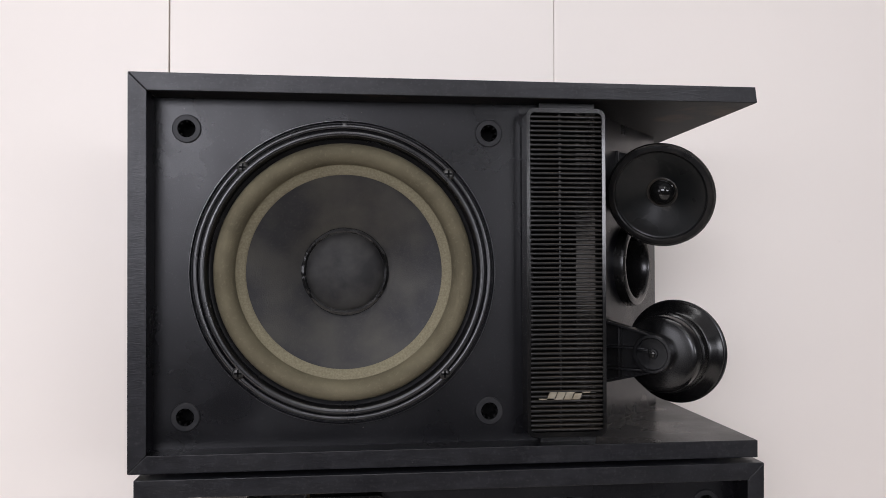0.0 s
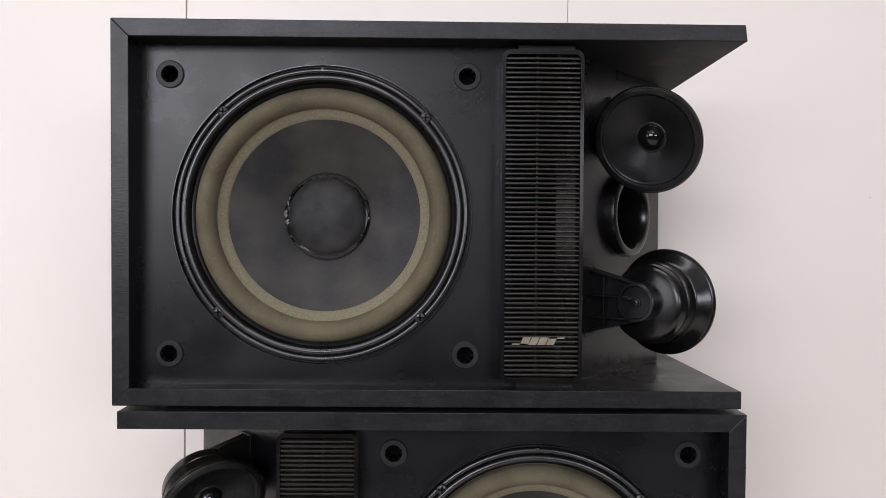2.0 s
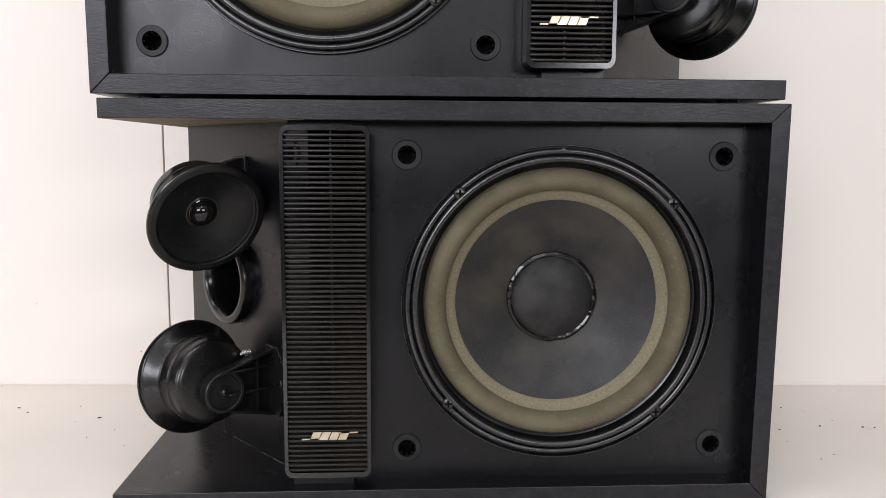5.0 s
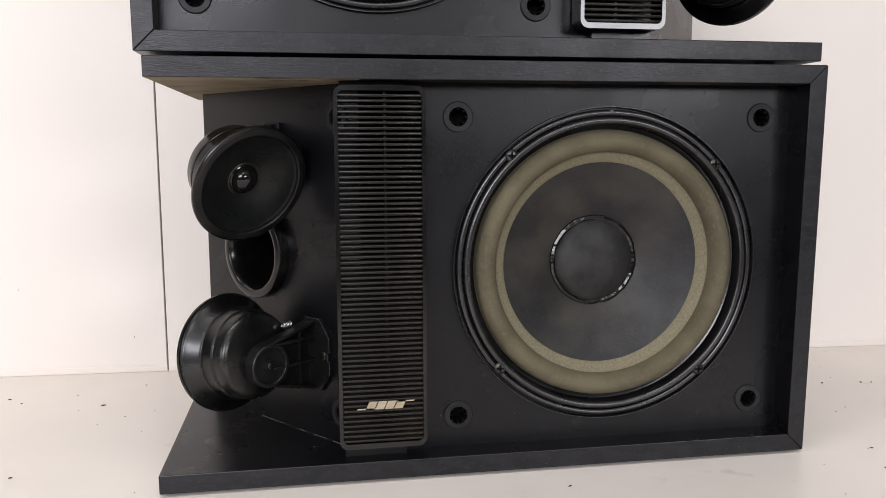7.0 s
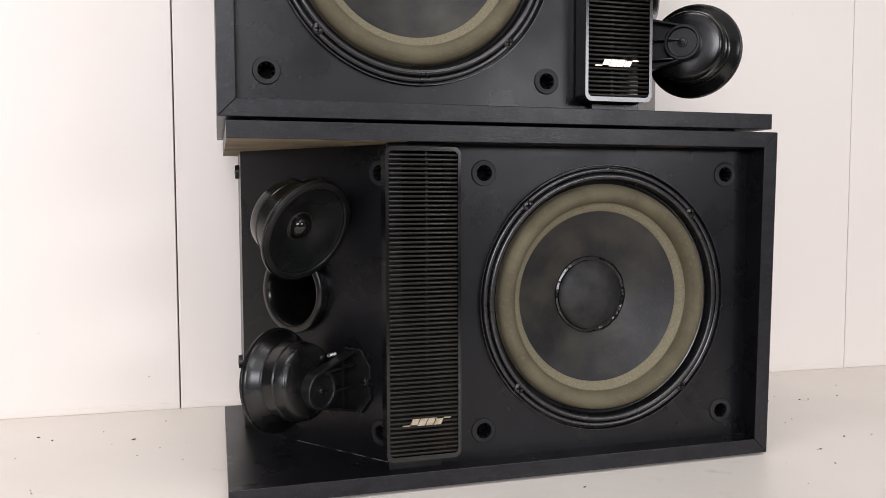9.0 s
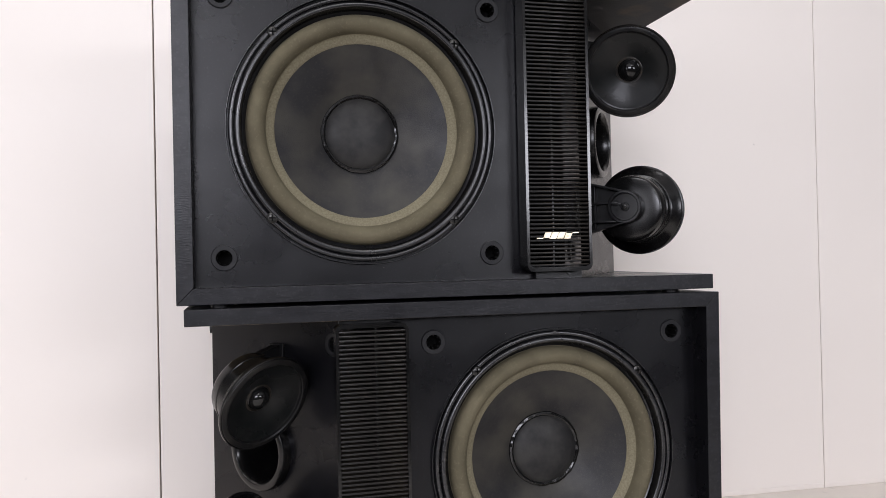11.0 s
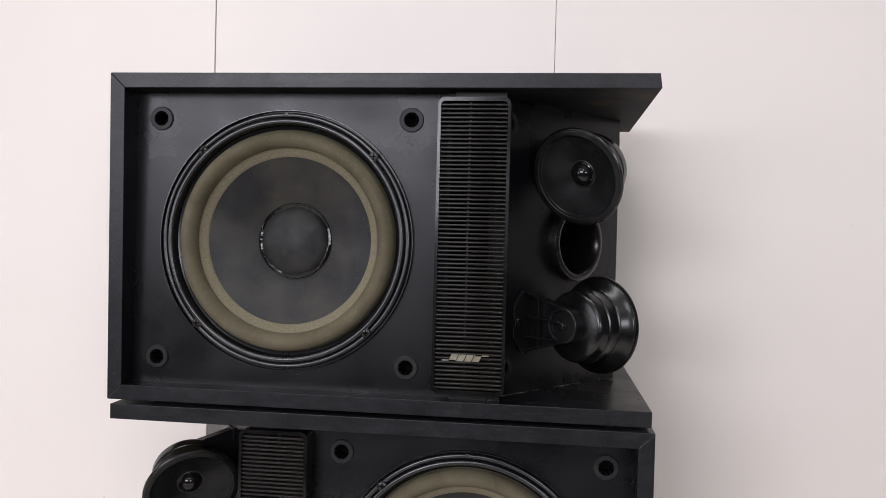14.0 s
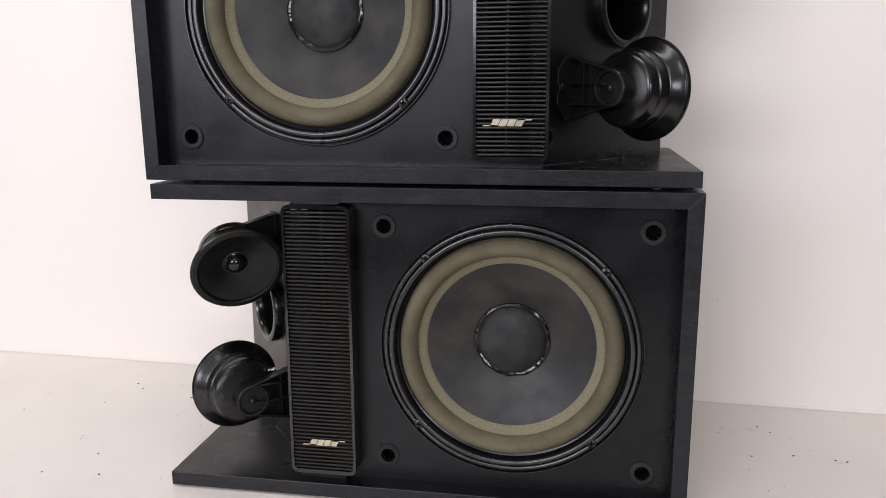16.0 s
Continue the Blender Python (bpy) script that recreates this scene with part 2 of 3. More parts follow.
wall_pose = pose(0, WY, 0, 0, 0, WTURN)
wall_back = tagged(part("wall_back", box(-1.7, 2.4, 0.02, 0.12, ROOM[4], ROOM[3]), PLASTER, m=wall_pose, smooth=False),
                   "white wall clad in smooth laminate panels", "wall", kind="structure")
SEAMS = (-0.588, -0.1925, 0.2038, 0.599)
GAPS = (0.0012, 0.0014, 0.0004, 0.0009)
edges_x = [-0.984] + list(SEAMS) + [0.80]
for i in range(len(edges_x) - 1):
    g0 = GAPS[i - 1] / 2 if i else 0
    g1 = GAPS[i] / 2 if i < len(SEAMS) else 0
    a, b = edges_x[i] + g0, edges_x[i + 1] - g1
    foot = [(0.0013 * (1 - math.cos(radians(9 * k))), 0.007 - 0.0069 * math.sin(radians(9 * k))) for k in range(11)]
    bm = outline_prism([(y, z) for y, z in foot] + [(0.018, 0.0001), (0.018, ROOM[3]), (0.0, ROOM[3])], b - a)
    bm.normal_update()
    tall = [e for e in bm.edges if abs(e.verts[0].co.y - e.verts[1].co.y) > 1.0 and max(v.co.x for v in e.verts) < 0.001]
    bmesh.ops.bevel(bm, geom=tall, offset=0.0006, segments=2, affect="EDGES", profile=0.5)
    part("wall_panel", bm, WALL, wall_back, m=axes((a, 0, 0), (0, 1, 0), (0, 0, 1), (1, 0, 0)), smooth=False)

tagged(part("wall_right", box(ROOM[1], ROOM[1] + 0.1, ROOM[2], 0.9, ROOM[4], ROOM[3]), PLASTER, smooth=False), "plain plaster wall of the room", "wall", kind="structure")


def pierced_wall(name, a0, a1, holes, across):
    """A wall from a0 to a1 with window openings (a, b, sill, head); across turns it to run along y."""
    bm = bmesh.new()
    pieces, at = [], a0
    for h0, h1, sill, head in holes:
        pieces += [(at, h0, ROOM[4], ROOM[3]), (h0, h1, ROOM[4], sill), (h0, h1, head, ROOM[3])]
        at = h1
    for a, b, c, d in pieces + [(at, a1, ROOM[4], ROOM[3])]:
        if across:
            box(ROOM[0] - 0.1, ROOM[0], a, b, c, d, bm=bm)
        else:
            box(a, b, ROOM[2] - 0.1, ROOM[2], c, d, bm=bm)
    tagged(part(name, bm, PLASTER, smooth=False), "plain plaster wall with window openings", "wall", kind="structure")


pierced_wall("wall_left", ROOM[2], 0.97, [(-1.04, -0.12, 0.18, 0.86)], True)
pierced_wall("wall_front", ROOM[0], ROOM[1], [(-1.56, -0.16, 0.50, 1.24), (0.72, 1.72, 0.45, 0.91)], False)
tagged(part("ceiling", box(ROOM[0] - 0.1, ROOM[1] + 0.1, ROOM[2] - 0.1, 1.0, ROOM[3], ROOM[3] + 0.1), WHITE, smooth=False), "plain white plaster ceiling", "ceiling", kind="structure")
tagged(part("floor", box(ROOM[0] - 0.1, ROOM[1] + 0.1, ROOM[2] - 0.1, 1.0, ROOM[4] - 0.1, ROOM[4]), FLOOR, smooth=False), "plain brown wooden floor under the table", "floor", kind="structure")

# the white table
table = tagged(new("table"), "white table with a smooth worn top", "table")
back = lambda x: WY + math.tan(radians(WTURN)) * x + 0.0185
bm = outline_prism([(-1.2, 0.0), (1.5, 0.0), (1.5, back(1.5)), (-1.2, back(-1.2))], 0.03, bevel=0.002)
part("tabletop", bm, TABLE, table, m=pose(0, 0, -0.03), smooth=False)
for x in (-1.1, 1.4):
    for y in (0.06, 0.74):
        part("leg", box(x - 0.025, x + 0.025, y - 0.025, y + 0.025, ROOM[4], -0.03, 0.002), TABLE, table)


# ---- loudspeakers ----
W, H, D, T = 0.433, 0.2643, 0.234, 0.0122      # width, height, depth, board
LEAN = (-0.0015, 0.0030)                       # how far the front edges stand proud, at the foot and at the top
RECESS = 0.0195                                # the baffle behind the front edges
CORNER, END = Vector((0.3064, RECESS)), Vector((0.4165, 0.1540))
ALONG = (END - CORNER).normalized()            # along the angled baffle, towards the rear
OUT = Vector((ALONG.y, -ALONG.x))              # away from it
WOOFER = (0.1411, 0.1324)


def loudspeaker(origin, s, tilt_b, label, raw, pad):
    """One box with its boards, drivers and slatted column. s = -1 builds the mirror image."""
    spk = tagged(new("loudspeaker"), label, "loudspeaker", "stacked loudspeakers")
    spk.matrix_world = Matrix.Translation(origin)
    flip = Matrix.Diagonal((s, 1, 1, 1))

    def P(name, bm, material, m=None, parent=None, lab="", smooth=True):
        """Adds a part in box coordinates: u from the closed side, v to the rear, w up."""
        full = flip @ (m if m is not None else Matrix.Identity(4))
        bmesh.ops.transform(bm, matrix=full, verts=bm.verts)
        return part(name, bm, material, parent or spk, lab, smooth=smooth)

    # boards with a mitre at the closed side
    stand = axes((0, D, 0), (1, 0, 0), (0, 0, 1), (0, -1, 0))
    g = 0.00006

    def board(name, pts, lab="", under=None):
        bm = outline_prism(pts, D)
        for v in bm.verts:         # the front edges lean out towards the top
            if v.co.z > D / 2:
                v.co.z += LEAN[0] + (LEAN[1] - LEAN[0]) * v.co.y / H
        bm.normal_update()
        bmesh.ops.bevel(bm, geom=[e for e in bm.edges if e.calc_face_angle(0) > 0.3], offset=0.0005, segments=2, affect="EDGES", profile=0.5)
        if name == "top_board" and not raw:
            for v in bm.verts:     # a knocked corner
                d_ = (v.co - Vector((W, H, D))).length
                if d_ < 0.006:
                    v.co += Vector((-0.0022, -0.0016, -0.0012)) * (1 - d_ / 0.006) + 0.0006 * noise.noise_vector(v.co * 900)
        ob = P(name, bm, (VINYL, UNDER, under or BAFFLE), stand, lab=lab, smooth=False)
        for f in ob.data.polygons:
            if name == "top_board" and f.normal.z < -0.9:
                f.material_index = 2 if abs(f.center.x) > CORNER.x else 1
            elif (name == "bottom_board" and f.normal.z > 0.9) or (name == "side_board" and f.normal.x * s > 0.9):
                f.material_index = 2
        return ob
    end = W - 0.003 if raw else W
    board("top_board", [(g, H), (T + g, H - T), (CORNER.x, H - T), (end, H - T), (end, H)], "", RAW if raw else UNDER)
    board("bottom_board", [(g, 0), (W, 0), (W, T), (T + g, T)])
    board("side_board", [(0, g), (T, T + g), (T, H - T - g), (0, H - g)])

    # front baffle and angled baffle
    sockets = [(u, w) for u in (0.0334, 0.2428) for w in (0.0338, 0.2308)]
    bm = plate(CORNER.x - T, H - 2 * T, 0.012, [(WOOFER[0] - T, WOOFER[1] - T, 0.094)] + [(u - T, w - T, 0.0066) for u, w in sockets])
    P("front_baffle", bm, BAFFLE, axes((T, RECESS, T), (1, 0, 0), (0, 0, 1), (0, -1, 0)), smooth=False)
    a3 = (ALONG.x, ALONG.y, 0)
    o3 = (OUT.x, OUT.y, 0)
    length = (END - CORNER).length
    PORT = (0.107, 0.137 - T)
    slant = axes((CORNER.x, CORNER.y, T), a3, (0, 0, 1), o3)
    ang = [(0.020, 0.0338), (0.020, 0.2308)]
    bm = plate(length, H - 2 * T, 0.012, [(PORT[0], PORT[1], 0.028)] + [(q, w - T, 0.0066) for q, w in ang])
    P("angled_baffle", bm, BAFFLE, slant, smooth=False)
    P("end_panel", box(END.x - 0.012, END.x, END.y + 0.001, D - 0.004, T, H - T, 0.0004), VINYL, smooth=False)
    for pz in (0.062, 0.236):
        P("peg", lathe([(0.0, 0.004), (0.006, 0.0035), (0.0065, 0.0), (0.0065, -0.002)], 24), MATT_PLASTIC, axes((END.x, 0.198, pz), (0, 1, 0), (0, 0, 1), (1, 0, 0)))
    P("back_panel", box(T, END.x - 0.012, D - 0.016, D - 0.004, T, H - T), BAFFLE)

    # sockets for the cloth front
    def socket(m):
        fl = P("socket", lathe([(0.0061, -0.0004), (0.0059, 0.0010), (0.0061, 0.0015), (0.0092, 0.0015), (0.0097, 0.0011), (0.0099, -0.0005)], 40), SOCKET, m)
        # Tube and teeth coloured near black to paint the hole's shade.
        bm = lathe([(0.0, -0.0135), (0.0061, -0.0135), (0.0061, -0.0004)], 24)
        for k in range(8):
            a = 2 * math.pi * k / 8
            bmx = box(0.0046, 0.0060, -0.0007, 0.0007, -0.013, -0.0002)
            bmesh.ops.rotate(bmx, verts=bmx.verts, cent=(0, 0, 0), matrix=Matrix.Rotation(a, 3, "Z"))
            tmp = bpy.data.meshes.new("tmp")
            bmx.to_mesh(tmp)
            bmx.free()
            bm.from_mesh(tmp)
            bpy.data.meshes.remove(tmp)
        P("socket_teeth", bm, SHADE_SCUFF, m, fl)
    for u, w in sockets:
        socket(axes((u, RECESS, w), (1, 0, 0), (0, 0, 1), (0, -1, 0)))
    for q, w in ang:
        socket(slant @ Matrix.Translation((q, w - T, 0)))

    # woofer
    wm = axes((WOOFER[0], RECESS, WOOFER[1]), (1, 0, 0), (0, 0, 1), (0, -1, 0))
    frame_bm = lathe([(0.1057, -0.001), (0.1057, 0.0030), (0.1054, 0.0036), (0.1050, 0.0036), (0.1047, 0.0030), (0.1045, -0.0002), (0.1036, -0.0004), (0.1033, 0.0030),
                      (0.1029, 0.0036), (0.1023, 0.0040), (0.1013, 0.0042), (0.1004, 0.0040), (0.0998, 0.0035), (0.0996, 0.0010), (0.0988, 0.0006), (0.0986, 0.0042), (0.0981, 0.0049),
                      (0.0975, 0.0053), (0.0963, 0.0055), (0.0953, 0.0053), (0.0946, 0.0047), (0.0942, 0.0036), (0.0938, 0.0010), (0.0933, -0.0035), (0.0906, -0.0050)], 160)
    woofer = P("woofer", frame_bm, FRAME, wm, lab="ribbed black woofer frame")
    prof = [(0.0906, -0.0046)]
    for k in range(15):
        a = math.pi * k / 14
        prof.append((0.0829 + 0.0073 * math.cos(a), -0.0042 - 0.0008 * k / 14 + 0.0106 * math.sin(a)))
    prof += [(0.0750, -0.0056)]
    P("surround", lathe(prof, 160), FOAM, wm, woofer, "olive-grey foam surround")
    P("flange", lathe([(0.0757, -0.0046), (0.0748, -0.0056), (0.0722, -0.0069), (0.0696, -0.0084), (0.0689, -0.0096)], 160), FLANGE, wm, woofer, "pale speckled foam ring")
    P("cone", lathe([(0.0700, -0.0091), (0.060, -0.0131), (0.050, -0.0172), (0.040, -0.0216), (0.0300, -0.0266)], 160), CONE, wm, woofer, "charcoal paper cone with faint stains")
    cap = [(0.0290 * math.sin(radians(90 - 9 * k)), -0.0262 + 0.0085 * math.sin(radians(9 * k))) for k in range(10)] + [(0.0, -0.0177)]
    P("dust_cap", lathe(cap, 96), CAP, wm, woofer, "smooth charcoal dust cap")
    bm = bmesh.new()
    rings = []
    for i in range(120):
        a = 2 * math.pi * i / 120
        rr = 0.0023 + 0.0007 * noise.noise((3 * math.cos(a) + s, 3 * math.sin(a), origin[2])) + 0.0003 * noise.noise((14 * math.cos(a), 14 * math.sin(a), 3.1 + s))
        c0 = 0.0298 + 0.0004 * noise.noise((5 * math.cos(a), 5 * math.sin(a), 7 + s))
        rings.append([bm.verts.new(((c0 + rr * math.cos(b)) * math.cos(a), (c0 + rr * math.cos(b)) * math.sin(a), -0.0262 + rr * math.sin(b)))
                      for b in [2 * math.pi * k / 8 for k in range(8)]])
    for i in range(120):
        p, q = rings[i], rings[(i + 1) % 120]
        for k in range(8):
            bm.faces.new((p[k], p[(k + 1) % 8], q[(k + 1) % 8], q[k]))
    P("glue_ring", bm, GLUE, wm, woofer, "uneven glossy glue bead")

    # scuffs on the paper: thin dark strokes lying on the cone
    def on_cone(x_, y_):
        r_ = math.hypot(x_, y_)
        return Vector((x_, y_, -0.0266 + (r_ - 0.030) * 0.0180 / 0.0412 + 0.00045))
    strokes = [(-0.017, 0.043, 60, 0.009), (-0.013, 0.046, 84, 0.007), (-0.020, 0.040, 20, 0.011), (-0.024, 0.041, -12, 0.008), (-0.016, 0.039, 35, 0.009),
               (-0.011, 0.040, 10, 0.007), (-0.034, 0.030, 70, 0.006)] if not raw else [(0.017, 0.041, 88, 0.012), (0.0165, 0.034, 95, 0.005)]
    bm = bmesh.new()
    for sx_, sy_, deg, ln in strokes:
        d_ = Vector((math.cos(radians(deg)), math.sin(radians(deg))))
        row = []
        for k in range(7):
            t_ = k / 6 - 0.5
            wd = 0.00022 * (1 - (2 * t_) ** 2) + 0.00004
            c_ = Vector((sx_, sy_)) + d_ * ln * t_ + Vector((-d_.y, d_.x)) * 0.0006 * noise.noise((sx_ * 900, k * 0.6, deg))
            n_ = Vector((-d_.y, d_.x)) * wd
            row.append((bm.verts.new(on_cone(*(c_ + n_))), bm.verts.new(on_cone(*(c_ - n_)))))
        for p, q in zip(row, row[1:]):
            bm.faces.new((p[0], q[0], q[1], p[1]))
    P("scuff_marks", bm, SHADE_SCUFF, wm, woofer, "fine dark scuffs")

    def screw(m, r, parent):
        h = P("screw", lathe([(r, 0), (r, 0.0006), (0.85 * r, 0.0014), (0.5 * r, 0.0018), (0.0, 0.0019)], 20), STEEL, m, parent, "dark cross-head screw")
        # Proud near-black bars paint the shade of the cross recess.
        bm = box(-0.62 * r, 0.62 * r, -0.15 * r, 0.15 * r, 0.0014, 0.00205)
        box(-0.15 * r, 0.15 * r, -0.62 * r, 0.62 * r, 0.0014, 0.00205, bm=bm)
        return h, P("screw_cross_shade", bm, SHADE_SCUFF, m, parent, smooth=False)
    turned = ((-0.0734, 0.0671), (0.0671, 0.0736), (-0.0674, -0.0744), (0.0736, -0.0664)) if raw else ((-0.0694, 0.0718), (0.0726, 0.0688), (-0.0724, -0.0692), (0.0691, -0.0712))
    for du, dw in turned:
        k = 0.0998 / math.hypot(du, dw)
        screw(wm @ Matrix.Translation((du * k, dw * k, 0.0036)), 0.0042, woofer)
    P("rivet", lathe([(0.0016, 0), (0.0014, 0.0012), (0, 0.0016)], 12), STEEL, wm @ Matrix.Translation((0, 0.1020, 0.0028)), woofer)

    # slatted column
    G = (0.2663, 0.3222, 0.0212, 0.2488) if raw else (0.2663, 0.3222, 0.0180, 0.2460)
    gm = axes((0, 0.017, 0), (1, 0, 0), (0, 0, 1), (0, -1, 0))
    deep = 0.0160 if raw else 0.0170
    bm = ring_prism(rounded(G[0], G[1], G[2], G[3], 0.0055), rounded(G[0] + 0.0024, G[1] - 0.0024, G[2] + 0.0034, G[3] - 0.0030, 0.0034), deep)
    bmesh.ops.bevel(bm, geom=[e for e in bm.edges if all(abs(v.co.z - deep) < 1e-6 for v in e.verts) and len(e.link_faces) == 2
                              and abs(e.calc_face_angle(0)) > 0.5], offset=0.0011, segments=3, affect="EDGES", profile=0.5)
    column = P("slatted_column", bm, COLUMN, gm, lab="tall black plastic column of thin slats")
    mid = G[0] + (G[1] - G[0]) * 0.44
    P("rib", box(mid - 0.0007, mid + 0.0007, G[2] + 0.002, G[3] - 0.002, deep - 0.0100, deep - 0.0050), SLAT, gm, column, smooth=False)
    # Added near-black strip: paints the shade on the baffle behind the slats.
    P("slat_shade_strip", box(0.2750, CORNER.x - 0.0005, G[2] + 0.001, G[3] - 0.001, -0.0024, -0.0012), SHADE_SCUFF, gm, column, smooth=False)
    for z0, z1 in ((T, G[2] + 0.001), (G[3] - 0.001, H - T)):
        P("mount", box(G[0] + 0.012, G[1] - 0.004, z0, z1, 0.0, 0.004), MATT_PLASTIC, axes((0, 0.017, 0), (1, 0, 0), (0, 0, 1), (0, -1, 0)), column, smooth=False)
    count = SLATS
    z0, z1 = G[2] + 0.0032, G[3] - 0.0042
    pitch = (z1 - z0) / count
    first = None
    for k in range(count):
        wz = z0 + (k + 0.5) * pitch
        if first is None:
            first = P("slat", box(G[0] + 0.0016, G[1] - 0.0016, -0.00085, 0.00085, deep - 0.0090, deep - 0.0008, 0.0005, 2), (SLAT, DUST), axes((0, 0.017, 0), (1, 0, 0), (0, 0, 1), (0, -1, 0)), column)
            for f in first.data.polygons:
                f.material_index = int(f.normal.z > 0.25)
            o = first
        else:
            o = new("slat", first.data)
            o.parent = column
        o.location = (0, 0, wz)

    # the maker's badge as plain slanted shapes
    cx, cz, sl = 0.2925 * s, G[2] + 0.0286, 0.45

    def slanted(x0, x1, y0, y1):
        pts = [(x0 + sl * y0, y0), (x1 + sl * y0, y0), (x1 + sl * y1, y1), (x0 + sl * y1, y1)]
        part("badge_bar", outline_prism(pts, 0.0008), LOGO, column, "pale champagne slanted badge stroke",
             axes((cx, 0.0168 - deep, cz), (1, 0, 0), (0, 0, 1), (0, -1, 0)), smooth=False)
    slanted(-0.0175, -0.0060, -0.0026, -0.0017)
    slanted(0.0050, 0.0168, 0.0017, 0.0026)
    for k in range(4):
        slanted(-0.0120 + 0.0060 * k, -0.0066 + 0.0060 * k, -0.0026, 0.0026)

    # port
    pm = slant @ Matrix.Translation((PORT[0], PORT[1], 0))
    port = P("port", lathe([(0.0340, -0.001), (0.0340, 0.0050), (0.0330, 0.0075), (0.0305, 0.0085), (0.0278, 0.0080), (0.0262, 0.0060), (0.0255, 0.0),
                            (0.0250, -0.060), (0.0, -0.060)], 72), PLASTIC, pm, lab="flanged black port tube")

    if raw:
        bm = bmesh.new()
        for k in range(9):
            a = radians(-72 + 9 * k)
            g_ = bmesh.ops.create_icosphere(bm, subdivisions=2, radius=0.0016)["verts"]
            for v in g_:
                v.co *= 1 + 0.5 * noise.noise(v.co * 700 + Vector((k, 3, 1)))
            bmesh.ops.transform(bm, matrix=Matrix.Translation((0.0336 * math.cos(a), 0.0336 * math.sin(a), 0.0050)) @ Matrix.Rotation(a, 4, "Z")
                                @ Matrix.Diagonal((0.7, 1.9, 0.9, 1)), verts=g_)
        P("glue_smear", bm, RESIN, pm, port, "lumpy brown glue smear")

    # tweeters on their arms
    def tweeter(rim, face, foot_s, foot_w, side, spring):
        f = Vector(face).normalized()
        x = f.cross(Vector((0, 0, 1))).normalized()
        tm = axes(rim, x, x.cross(f) * -1, f)
        basket = P("tweeter", lathe([(0.0365, -0.0012), (0.0378, 0.0), (0.0392, 0.0), (0.0398, -0.0006), (0.0399, -0.0018), (0.0396, -0.0026), (0.0390, -0.0026),
                                     (0.0390, -0.0036), (0.0385, -0.0038), (0.0382, -0.0046), (0.0376, -0.0050), (0.0346, -0.0082), (0.0318, -0.0116), (0.0308, -0.0126),
                                     (0.0303, -0.0128), (0.0300, -0.0214), (0.0304, -0.0217), (0.0304, -0.0224), (0.0299, -0.0228), (0.0292, -0.0232),
                                     (0.0288, -0.0296), (0.0281, -0.0314), (0.0269, -0.0327), (0.0250, -0.0333), (0.0205, -0.0340), (0.0150, -0.0346), (0.0080, -0.0350), (0.0, -0.0351)], 96),
                   PLASTIC, tm, lab="black cup tweeter held by a swivel arm")
        P("tweeter_cone", lathe([(0.0372, -0.0010), (0.0362, -0.0016), (0.0345, -0.0010), (0.0330, -0.0022), (0.0318, -0.0024), (0.022, -0.0058), (0.0095, -0.0105)], 96), TWEETER_CONE, tm, basket)
        P("gasket", lathe([(0.0334, -0.0016), (0.0337, 0.0002), (0.0345, 0.0009), (0.0364, 0.0009), (0.0380, 0.0005), (0.0385, -0.0002)], 96), GASKET, tm, basket)
        P("dome_resin", lathe([(0.0118, -0.0099), (0.0110, -0.0094), (0.0101, -0.0096), (0.0096, -0.0106)], 64), RESIN, tm, basket, "thin brown resin bead")
        P("tweeter_dome", lathe([(0.0100, -0.0108)] + [(0.0088 * math.cos(radians(10 * k)), -0.0100 + 0.0075 * math.sin(radians(10 * k))) for k in range(9)] + [(0.0, -0.0025)], 48),
          DOME, tm, basket, "glossy black dome")
        # arm: x out from the baffle, y up, z towards the side with the pivot screw
        zdir = Vector(a3) * side
        am = axes((CORNER.x + ALONG.x * foot_s, CORNER.y + ALONG.y * foot_s, foot_w), o3, Vector(zdir).cross(Vector(o3)), zdir)
        L, R, hh, th = 0.0407, 0.0138, 0.0248, 0.0095
        turn = -1 if raw else 1

        def moulded(pts, deep_by, to, name, parent, lab=""):
            """Extrudes an outline by a vector and softens its edges."""
            bm = bmesh.new()
            fc = bm.faces.new([bm.verts.new(p) for p in pts])
            for v in bmesh.ops.extrude_face_region(bm, geom=[fc])["geom"]:
                if isinstance(v, bmesh.types.BMVert):
                    v.co += Vector(deep_by)
            bmesh.ops.bevel(bm, geom=list(bm.edges), offset=0.0003, segments=1, affect="EDGES", profile=0.5)
            return P(name, bm, MATT_PLASTIC, to, parent, lab, smooth=False)
        # sole plate with blunt corners, screwed to the baffle
        sole = [(-0.013, -0.025), (0.004, -0.025), (0.0135, -0.0125), (0.0135, -0.003), (0.0115, -0.003), (0.0115, 0.003), (0.0135, 0.003), (0.0135, 0.0125), (0.004, 0.025), (-0.013, 0.025)]
        arm = moulded([(0.0, y, z) for z, y in sole], (0.0028, 0, 0), am, "swivel_arm", spk, "ribbed black plastic arm")
        # two flanges from the sole to the pivot
        al = math.atan2(hh - R, L)
        for sg in (1, -1):
            p0, p1 = Vector((0.0, sg * hh)), Vector((L + R * math.sin(al), sg * R * math.cos(al)))
            nrm = Vector((-(p1 - p0).y, (p1 - p0).x)).normalized() * (0.0018 * -sg)
            moulded([(p.x, p.y, -th) for p in (p0, p1, p1 + nrm, p0 + nrm)], (0, 0, th), am, "arm_flange", arm)
        # web behind, ribs in front
        moulded([(0.0, -hh, -th), (L, -R, -th), (L, R, -th), (0.0, hh, -th)], (0, 0, 0.0016), am, "arm_web", arm)
